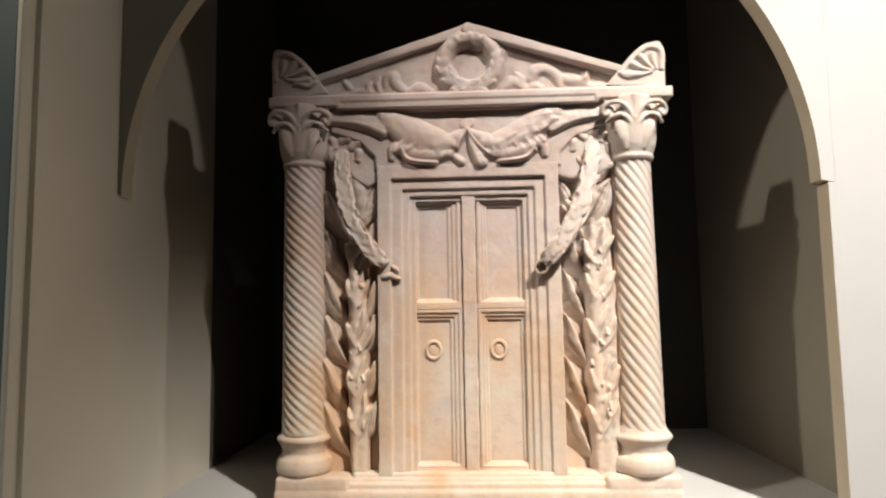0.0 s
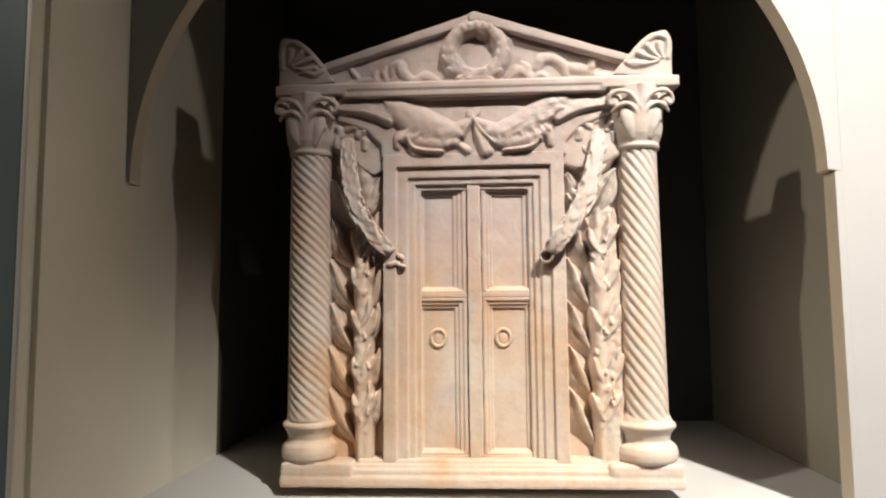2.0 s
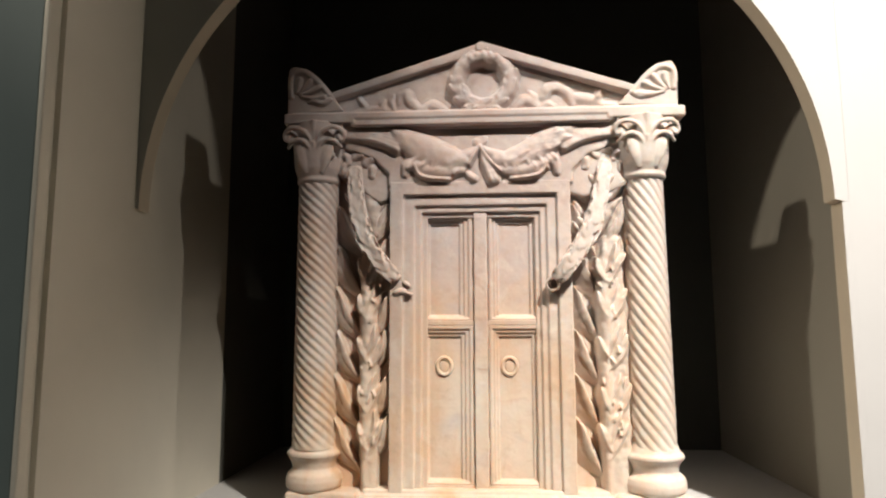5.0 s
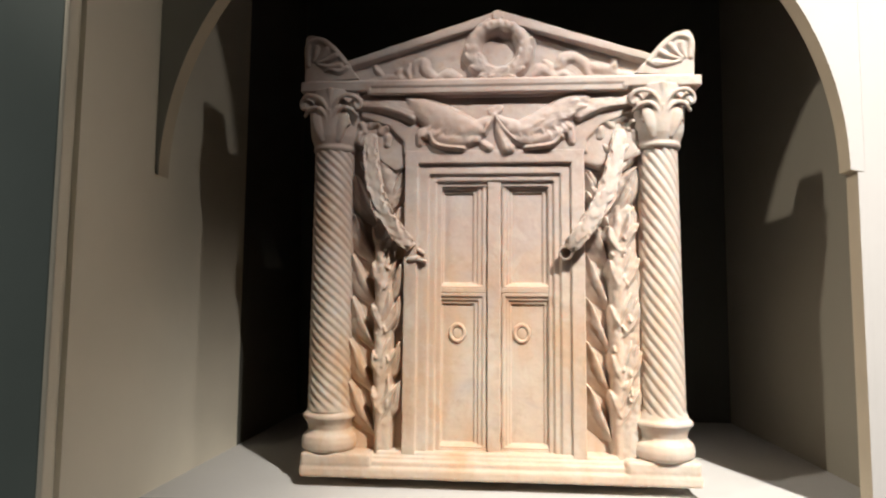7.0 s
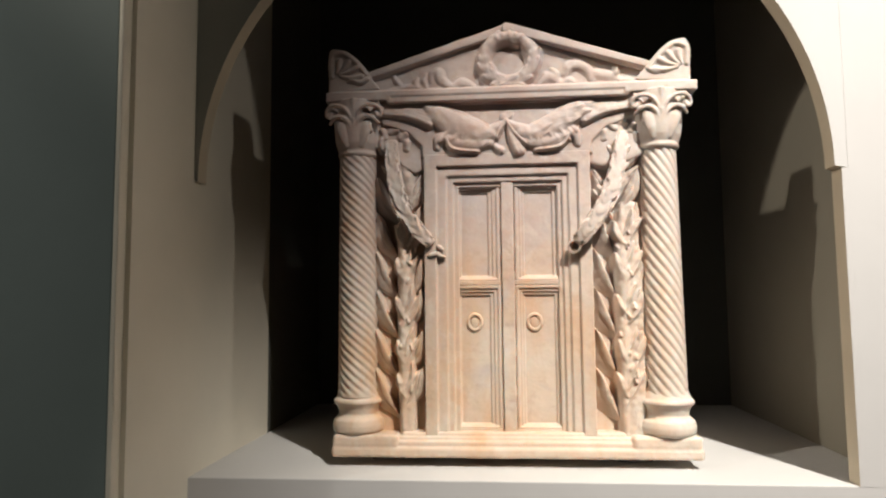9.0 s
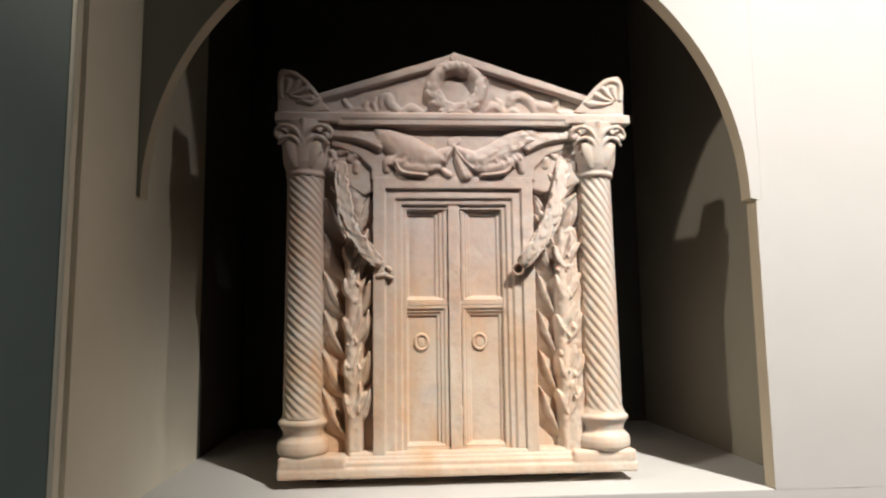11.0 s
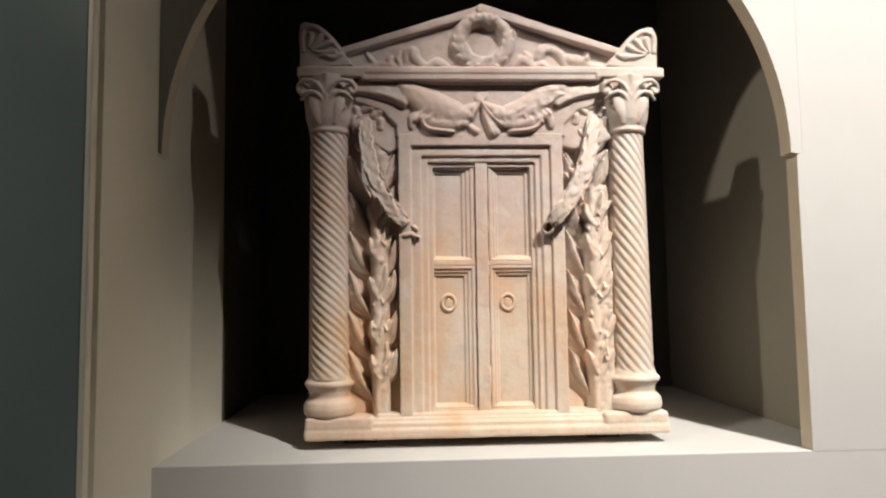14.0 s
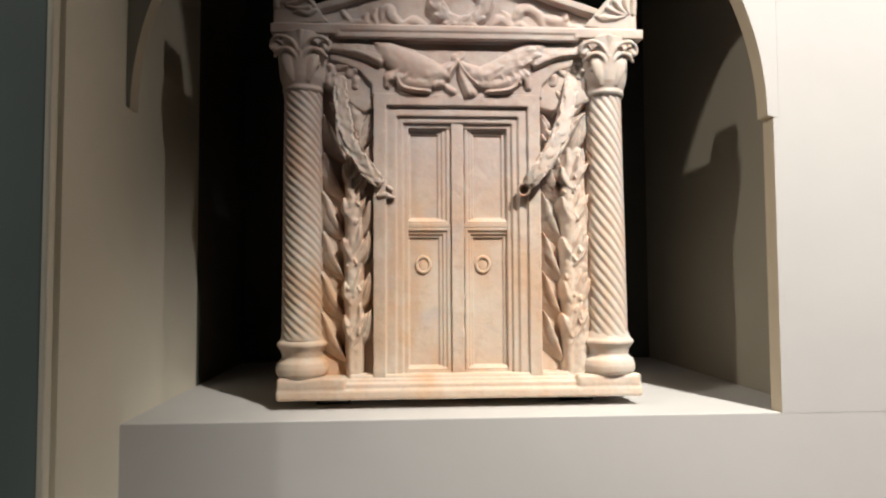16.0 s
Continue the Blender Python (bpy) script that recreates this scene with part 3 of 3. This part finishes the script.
def scrolls(s):
    """The fluttering band ends and worn leaf scrolls beside the wreath."""
    if s > 0:
        forms = [stroke([(0.108, 0.684), (0.116, 0.697), (0.132, 0.699), (0.146, 0.688), (0.156, 0.670)], [0.007, 0.0095, 0.0100, 0.0090, 0.005], [0.010, 0.015, 0.014, 0.012, 0.006], 0.1, 0.0, 5.0),
                 stroke([(0.058, 0.666), (0.072, 0.678), (0.086, 0.676), (0.098, 0.666)], [0.006, 0.010, 0.009, 0.005], [0.008, 0.013, 0.012, 0.006], 0, 0.1),
                 stroke([(0.088, 0.670), (0.090, 0.684), (0.082, 0.693)], [0.004, 0.006, 0.003], [0.009, 0.011, 0.005]),
                 stroke([(0.100, 0.664), (0.110, 0.672), (0.122, 0.668), (0.134, 0.662)], [0.004, 0.006, 0.005, 0.002], [0.006, 0.008, 0.004]),
                 stroke([(0.150, 0.682), (0.172, 0.680), (0.190, 0.676), (0.212, 0.664)], [0.007, 0.009, 0.008, 0.004], [0.007, 0.008, 0.006, 0.003]),
                 stroke([(0.196, 0.682), (0.199, 0.692)], [0.0055, 0.0055], [0.011, 0.011]),
                 stroke([(0.204, 0.668), (0.222, 0.668)], [0.005, 0.004], [0.007, 0.006])]
    else:
        forms = [stroke([(-0.100, 0.668), (-0.116, 0.680), (-0.121, 0.694), (-0.132, 0.692), (-0.137, 0.676)], [0.006, 0.0090, 0.0090, 0.0065, 0.004], [0.008, 0.013, 0.013, 0.009, 0.005], 0.0, 0.0, 4.0),
                 stroke([(-0.060, 0.666), (-0.078, 0.674), (-0.092, 0.668), (-0.104, 0.664)], [0.006, 0.009, 0.007, 0.004], [0.008, 0.012, 0.009, 0.004]),
                 stroke([(-0.144, 0.668), (-0.148, 0.682), (-0.145, 0.692)], [0.004, 0.0055, 0.003], [0.008, 0.009, 0.004]),
                 stroke([(-0.158, 0.666), (-0.164, 0.677), (-0.160, 0.684)], [0.004, 0.005, 0.003], [0.007, 0.008, 0.004]),
                 stroke([(-0.146, 0.666), (-0.170, 0.669), (-0.190, 0.668), (-0.214, 0.663)], [0.005, 0.006, 0.006, 0.003], [0.006, 0.007, 0.006, 0.003]),
                 stroke([(-0.204, 0.690), (-0.198, 0.680), (-0.190, 0.673)], [0.0030, 0.0050, 0.0030], [0.007, 0.009, 0.004])]
    forms = [([(x, z - 0.009) for x, z in f[0]], f[1], [h * 0.52 for h in f[2]], *f[3:]) for f in forms]
    return relief(forms, TYMP, 0.0012, 0.0012, 7)


def relief_bird(s):
    """One of the two confronted birds above the door: a sloping wing, long tail feathers behind it and a worn garland below."""
    worn = s < 0
    rng = random.Random(40 + s)
    if worn:
        # one smooth swelling wing, pointed at its upper end
        forms = [stroke([(-0.146, 0.620), (-0.122, 0.603), (-0.088, 0.584), (-0.052, 0.570), (-0.030, 0.566)], [0.004, 0.0200, 0.0270, 0.0225, 0.0140], [0.0120, 0.0165, 0.0190, 0.0180, 0.0140], -0.08, 0.0, 0.0, 0.42)]
    else:
        # a ragged wing of overlapping feathers
        forms = [stroke([(0.146, 0.618), (0.118, 0.600), (0.082, 0.577), (0.044, 0.566)], [0.012, 0.0220, 0.0230, 0.0150], [0.0120, 0.0150, 0.0160, 0.0150], 0.0, 0.0, 0.0, 0.45)]
        for k in range(16):
            u = rng.random()
            x, z = 0.040 + 0.092 * u + rng.uniform(-0.006, 0.006), 0.562 + 0.046 * u + rng.uniform(-0.016, 0.016)
            forms.append(blade(x, z, x + rng.uniform(0.016, 0.026), z + rng.uniform(0.002, 0.016), rng.uniform(0.009, 0.014), 0.0120, rng.uniform(0.0150, 0.0185), rng.uniform(-0.2, 0.2), 0.0))
    # long tail feathers out to the capital, spread like a fan
    for k in range(5):
        forms.append(stroke([(s * 0.138, 0.586 + 0.0070 * k), (s * 0.176, 0.602 + 0.0052 * k), (s * (0.236 - 0.004 * k), 0.6100 + 0.0042 * k)],
                            [0.0070, 0.0062, 0.0040], [0.0135 - 0.0014 * k, 0.0125 - 0.0014 * k, 0.009], 0.28, 0.0, 0.0, 0.4))
    # breast and small bent head
    forms.append(stroke([(s * 0.054, 0.564), (s * 0.026, 0.566)], [0.0160, 0.0130], [0.0170, 0.0165], 0, 0, 0, 0.6))
    forms.append(stroke([(s * 0.034, 0.570), (s * 0.018, 0.577), (s * 0.003, 0.588)], [0.0115, 0.0095, 0.0040], [0.0160, 0.0140, 0.008]))
    # the worn garland under the bird, which curls up and ends in a flat band
    forms.append(stroke([(s * 0.030, 0.551), (s * 0.060, 0.549), (s * 0.088, 0.553), (s * 0.108, 0.563), (s * 0.122, 0.560), (s * 0.125, 0.545)],
                        [0.010, 0.0135, 0.0130, 0.0105, 0.0085, 0.006], [0.012, 0.0145, 0.0140, 0.0130, 0.0120, 0.008], 0, 0, 0, 0.6))
    forms.append(stroke([(s * 0.108, 0.560), (s * 0.100, 0.544), (s * 0.084, 0.538), (s * 0.050, 0.535)], [0.0042, 0.0036, 0.0036, 0.0030], [0.0150, 0.0165, 0.0160, 0.013]))
    for k in range(11):
        x, z = s * (0.036 + 0.008 * k), 0.549 + 0.0014 * k + rng.uniform(-0.006, 0.010)
        forms.append(blade(x, z + 0.006, x + s * rng.uniform(0.004, 0.014), z - 0.004, rng.uniform(0.009, 0.016), 0.0130, rng.uniform(0.0135, 0.0165), rng.uniform(-0.2, 0.2), 0.0))
    forms = [(*f[:2], [h * 0.74 for h in f[2]], *f[3:]) for f in forms]  # worn low
    return relief(forms, FRIEZE, 0.0012, 0.0007 if worn else 0.0014, 3)


def lintel_knot():
    """The bound stems that hang between the birds."""
    forms = [stroke([(0.003, 0.582), (0.010, 0.562), (0.022, 0.536)], [0.004, 0.0085, 0.0120], [0.008, 0.0105, 0.0100], 0.15, 0, 9.0, 0.4),
             stroke([(0.000, 0.590), (0.016, 0.566), (0.034, 0.548)], [0.0040, 0.0045, 0.0045], [0.010, 0.0130, 0.0120], 0.1, 0, 0, 0.6),
             stroke([(0.000, 0.590), (-0.012, 0.572), (-0.018, 0.560)], [0.004, 0.0055, 0.0050], [0.010, 0.0120, 0.011], 0, 0, 0, 0.6),
             stroke([(-0.010, 0.536), (-0.022, 0.546)], [0.007, 0.005], [0.008, 0.006], 0, 0, 0, 0.6),
             stroke([(-0.003, 0.597), (0.007, 0.602)], [0.009, 0.007], [0.0022, 0.0022])]
    return relief(forms, FRIEZE, 0.0012, 0.0016, 3)


def capital_spray(s):
    """Low leaves on the ground between capital, garland and door."""
    rng = random.Random(80 + s)
    forms = []
    if s < 0:
        sprigs = ((-0.186, 0.500, -0.160, 0.545, 0.026), (-0.184, 0.470, -0.151, 0.514, 0.018), (-0.178, 0.446, -0.151, 0.478, 0.017), (-0.190, 0.520, -0.172, 0.540, 0.022))
        # the ground swells up like a fan between garland and lintel
        for run, widths in ((((-0.208, 0.580), (-0.184, 0.560), (-0.158, 0.540)), (0.014, 0.024, 0.020)), (((-0.168, 0.572), (-0.156, 0.548)), (0.018, 0.015)), (((-0.190, 0.545), (-0.182, 0.500), (-0.174, 0.450)), (0.022, 0.016, 0.010))):
            forms.append(stroke(run, widths, (0.022, 0.023, 0.016), 0, 0, 0, 0.22))
    else:
        sprigs = ((0.176, 0.505, 0.156, 0.528, 0.016), (0.172, 0.468, 0.152, 0.500, 0.018), (0.160, 0.440, 0.150, 0.466, 0.015), (0.205, 0.500, 0.236, 0.532, 0.019),
                  (0.188, 0.438, 0.232, 0.505, 0.022), (0.200, 0.420, 0.222, 0.470, 0.018))
    # the rosette's worn petals round the head of the garland
    petals = ((-0.229, 0.557, 12, 0.0085), (-0.223, 0.575, -20, 0.0105), (-0.203, 0.581, 80, 0.0125), (-0.187, 0.571, 55, 0.0115), (-0.180, 0.552, 10, 0.0100)) if s < 0 else \
             ((0.173, 0.561, 5, 0.0120), (0.186, 0.577, -50, 0.0120), (0.206, 0.583, 90, 0.0110), (0.223, 0.573, 40, 0.0105), (0.229, 0.555, 0, 0.0085))
    for x, z, lean, w in petals:
        dx, dz = math.sin(radians(lean)) * 0.006, math.cos(radians(lean)) * 0.006
        forms.append(stroke([(x - dx, z - dz), (x + dx, z + dz)], [w, w * 0.9], [0.029, 0.031], 0, 0, 0, 0.3))
    for x0, z0, x1, z1, width in sprigs:
        forms.append(blade(x0, z0, x1, z1, width, 0.014 if s < 0 else 0.020, rng.uniform(0.020, 0.024) if s < 0 else rng.uniform(0.025, 0.030), rng.uniform(-0.2, 0.2), 0.06, rng.uniform(-0.08, 0.08)))
    return relief(forms, FIELD, 0.0012, 0.0016, 3)


def garland(s, rng):
    """A thick swag of scale-like laurel leaves from a worn rosette at the capital down to the door jamb, broken off at its end."""
    bm = bmesh.new()
    if s < 0:
        run = [(-0.207, 0.016, 0.560), (-0.204, 0.009, 0.520), (-0.197, 0.004, 0.474), (-0.182, 0.003, 0.430), (-0.157, 0.006, 0.393), (-0.136, 0.011, 0.370)]
        girth = [0.0100, 0.0125, 0.0140, 0.0140, 0.0122, 0.0095]
    else:
        run = [(0.2035, 0.016, 0.563), (0.194, 0.008, 0.515), (0.181, 0.002, 0.466), (0.160, -0.001, 0.424), (0.135, -0.001, 0.388), (0.119, 0.005, 0.369)]
        girth = [0.0100, 0.0125, 0.0152, 0.0145, 0.0128, 0.0110]
    tube(bm, run, girth, 8, 16, 0.85)
    path = glide(run, 12)
    step = 3
    for row, k in enumerate(range(3, len(path) - 4, step)):
        along = (path[k + 3] - path[k]).normalized()
        side = along.cross(Vector((0, -1, 0))).normalized()
        u = 5 * k / len(path)
        r = girth[int(u)] + (girth[min(5, int(u) + 1)] - girth[int(u)]) * (u - int(u))
        for lane in ((-62, -20, 22, 64), (-44, 0, 44))[row % 2]:
            a = radians(lane + rng.uniform(-13, 13))
            p = path[k] + side * (r * 0.96 * math.sin(a)) + Vector((0, -0.85 * r * math.cos(a), 0))
            way = along * rng.uniform(0.016, 0.021) + side * (0.003 * math.sin(a))
            leaf(bm, p - way * 0.5 + Vector((0, 0.001, 0)), p + way * 0.7 + Vector((0, -0.0006, 0)), rng.uniform(1.0, 1.35) * r, -lane, 0.0010, 0.0002, 7)
    # loose leaf tips along both flanks
    for k in (8, 16, 26, 36):
        p = path[k]
        for side in (-1, 1):
            if rng.random() < 0.6:
                leaf(bm, p + Vector((side * 0.008, 0.008, -0.006)), p + Vector((side * rng.uniform(0.020, 0.026), 0.012, 0.012)), 0.012, side * 25, 0.0040, 0.002, 7)
    if s < 0:  # what is left of the end on the jamb
        for x, y, z, rx, rz, lean in ((-0.133, 0.0150, 0.352, 0.013, 0.0055, -14), (-0.119, 0.0155, 0.349, 0.010, 0.0035, 12), (-0.121, 0.0160, 0.364, 0.009, 0.0045, 35)):
            blob(bm, (x, y, z), (rx, 0.0075, rz), lean)
    return bm


def tree_stem(s, rng):
    """The laurel's stem, a band of stone left standing beside it, and the worn leaves that cover both."""
    cx = -0.188 if s < 0 else 0.197
    mid, half = (cx + 0.007, 0.0135) if s < 0 else (cx + 0.016, 0.0205)
    forms = [stroke([(mid, 0.024), (mid, 0.150), (mid, 0.300), (mid - 0.002, 0.430)], [half, half, half, half * 0.8], [0.024, 0.026, 0.026, 0.022], 0.0, 0.0, 0.0, 0.12),
             stroke([(cx - 0.001, 0.030), (cx - 0.001, 0.100), (cx + 0.001, 0.170), (cx - 0.001, 0.240), (cx + 0.002, 0.310), (cx - 0.001, 0.370), (cx + 0.003 * s, 0.425)],
                    [0.0085, 0.0105, 0.0145, 0.0120, 0.0150, 0.0120, 0.0080], [0.024, 0.029, 0.033, 0.029, 0.034, 0.030, 0.022], 0.0, 0.0, 0.0, 0.45)]
    for z in (0.142, 0.206, 0.282, 0.350, 0.412):
        z += rng.uniform(-0.004, 0.004)
        tip = 0.026 if s < 0 else 0.034
        # a leaf to each side of the stem, a bud between them, and the worn rim of a second leaf
        forms.append(blade(cx + 0.001, z - 0.056, cx + tip + rng.uniform(-0.003, 0.003), z, rng.uniform(0.017, 0.022), 0.028, rng.uniform(0.031, 0.034), 0.12, 0.10, rng.uniform(-0.05, 0.10)))
        forms.append(blade(cx + 0.003, z - 0.044, cx - 0.011 + rng.uniform(-0.003, 0.002), z - 0.004, rng.uniform(0.016, 0.020), 0.030, rng.uniform(0.034, 0.037), -0.15, 0.05, rng.uniform(-0.12, 0.05)))
        forms.append(blade(cx + 0.004, z - 0.030, cx + 0.6 * tip, z + 0.016, rng.uniform(0.011, 0.015), 0.031, rng.uniform(0.034, 0.037), 0.1, 0.06, rng.uniform(-0.1, 0.1)))
        for _ in range(3):
            x, y, r = cx + rng.uniform(-0.008, 0.6 * tip), z + rng.uniform(-0.055, 0.006), rng.uniform(0.0035, 0.0065)
            forms.append(stroke([(x, y), (x + rng.uniform(-0.004, 0.004), y + rng.uniform(0.003, 0.012))], [r, r * 0.6], [rng.uniform(0.031, 0.036)] * 2, 0, 0, 0, 0.7))
    return relief(forms, FIELD, 0.0012, 0.0016, 2)


def side_leaf(x0, z0, x1, z1, width, h0, h1, slant, bend):
    w = width / 2
    mx, mz = (x0 + x1) / 2 + bend * (z1 - z0), (z0 + z1) / 2 - bend * (x1 - x0)
    form = stroke([(x0, z0), (mx, mz), (x1, z1)], [0.25 * w, 0.65 * w, w, w, 0.72 * w, 0.12 * w], [h0, (h0 + h1) / 2, h1], slant, 0.06, 0.0, 0.14)
    return relief([form], FIELD, 0.0011, 0.0010, 1)


def drill_hole(at, towards, radius=0.0085, depth=0.022):
    """The dark bored stub where the garland's end broke away."""
    d = Vector(towards).normalized()
    side = d.cross(Vector((0, 0, 1))).normalized()
    up = side.cross(d)
    bm = bmesh.new()
    shape = [(0.60, -0.006), (1.25, -0.004), (1.45, 0.004), (1.20, 0.0075), (1.00, 0.0072), (0.92, -0.001), (0.85, -0.012), (0.70, -0.020), (0.05, -0.021)]
    rings(bm, [[Vector(at) + d * h + (side * math.cos(a) + up * math.sin(a)) * (radius * r) for a in (k * math.tau / 20 for k in range(20))] for r, h in shape], closed=False)
    return bm


part("body", chest_body(), MARBLE, CHEST, smooth=False)
carve(part("plinth", plinth(), MARBLE, CHEST, "worn stepped marble plinth"), 0.0018, 3, 0.0022)
for cx, pitch, starts, foot, head in ((COL_L, 0.185, 12, 0.0358, 0.0340), (COL_R, 0.27, 13, 0.0362, 0.0312)):
    col = part("column", twisted_shaft(cx, pitch, starts, foot, head), MARBLE, CHEST, "spirally fluted marble column")
    carve(part("column_base", column_base(cx, 0.91 if cx < 0 else 0.98), MARBLE, col, "round moulded column foot"), 0.0017, 1, 0.0016)
    carve(part("capital", capital(cx), MARBLE, col, "leafy scrolled capital"), 0.0014, 2, 0.0010)
carve(part("door_frame", door_frame(), MARBLE, CHEST, "stepped marble door surround"), 0.0016, 2, 0.0019)
for x0, x1, rx in ((-0.1045, -0.0105, -0.0615), (0.0095, 0.1045, 0.0450)):
    leaf_ob = carve(part("door_leaf", door_leaf(x0, x1), MARBLE, CHEST, "false door leaf with two sunk panels"), 0.0012, 2, 0.0009)
    for z0, z1, step in ((0.3045, 0.4845, 0.0066), (0.0450, 0.2970, 0.0060)):
        carve(part("panel", door_panel(x0, x1, z0, z1, step), MARBLE, leaf_ob), 0.0012, 2, 0.0012)
    part("ring_knocker", ring_knocker(rx, 0.231), MARBLE, leaf_ob, "small carved ring handle")
carve(part("meeting_stile", block(-0.0115, 0.0105, 0.0270, 0.055, 0.038, 0.490), MARBLE, CHEST), 0.0016, 3, 0.0030)
carve(part("frieze", frieze(), MARBLE, CHEST), 0.0022, 8, 0.0020)
carve(part("cornice", cornice(), MARBLE, CHEST), 0.0016, 2, 0.0014)
pediment = carve(part("pediment", tympanum(), MARBLE, CHEST, "low triangular marble gable"), 0.0026, 3, 0.0018)
for s in (-1, 1):
    carve(part("raking_cornice", raking_cornice(s), MARBLE, pediment), 0.0020, 3, 0.0018)
    corner = carve(part("acroterion", acroterion(s), MARBLE, pediment, "palmette corner ornament"), 0.0018, 3, 0.0012)
    part("scroll", scrolls(s), MARBLE, pediment)
    palm = part("palmette", palmette(s), MARBLE, pediment)
part("wreath", wreath(random.Random(5)), MARBLE, pediment, "round leafy wreath")
for s in (-1, 1):
    part("relief_carving", relief_bird(s), MARBLE, CHEST)
    carve(part("garland", garland(s, random.Random(11 + s)), MARBLE, CHEST, "thick laurel garland broken at its end"), 0.0014, 9, 0.0012)
part("lintel_knot", lintel_knot(), MARBLE, CHEST)
for s in (-1, 1):
    part("foliage", capital_spray(s), MARBLE, CHEST)
part("drilled_stub", drill_hole((0.116, 0.010, 0.3625), (-0.35, -0.88, -0.25)), MARBLE, CHEST, "broken stub with a dark drill hole")

for s in (-1, 1):
    cx = -0.188 if s < 0 else 0.197
    rng = random.Random(60 + s)
    stem = part("laurel_tree", tree_stem(s, random.Random(21 + s)), MARBLE, CHEST, "laurel tree carved in high relief")
    for z in (0.149, 0.219, 0.289, 0.360, 0.430, 0.496):
        tip = cx - 0.051 + rng.uniform(-0.002, 0.003)
        if s < 0:
            leaf_form = side_leaf(cx - 0.010, z - 0.086, tip, z, rng.uniform(0.025, 0.029), 0.008, rng.uniform(0.019, 0.022), 0.45, -0.12)
        else:
            leaf_form = side_leaf(cx - 0.012, z - 0.086, tip + 0.002, z, rng.uniform(0.033, 0.037), 0.008, rng.uniform(0.0170, 0.0190), 0.92, -0.12)
        part("leaf", leaf_form, MARBLE, stem)
    for z in (0.152, 0.216, 0.290, 0.344):
        tip = cx + 0.031 + rng.uniform(-0.002, 0.003)
        h = 0.030 if s < 0 else 0.029
        part("leaf", side_leaf(cx + 0.008, z - 0.070, tip, z, rng.uniform(0.019, 0.023), 0.014, h, -0.15, 0.10), MARBLE, stem)
    for z, reach in ((0.440, 0.030), (0.500, 0.034)):
        part("leaf", side_leaf(cx + 0.004, z - 0.070, cx + reach, z, 0.024, 0.012, 0.022, -0.2, 0.08), MARBLE, stem)

# low spacers that lift the chest off the shelf
spacer = tagged(link("spacer", block(-0.03, 0.03, -0.02, 0.02, 0.0, 0.0145, 0.001), DARK), "small black spacer under the marble chest", "spacer", group="spacers under the chest")
spacer.matrix_world = pose(-0.20, 0.16, 1.15)
for x, y in ((0.24, 0.16), (-0.20, 0.42), (0.24, 0.42)):
    copy_thing(spacer, pose(x, y, 1.15))
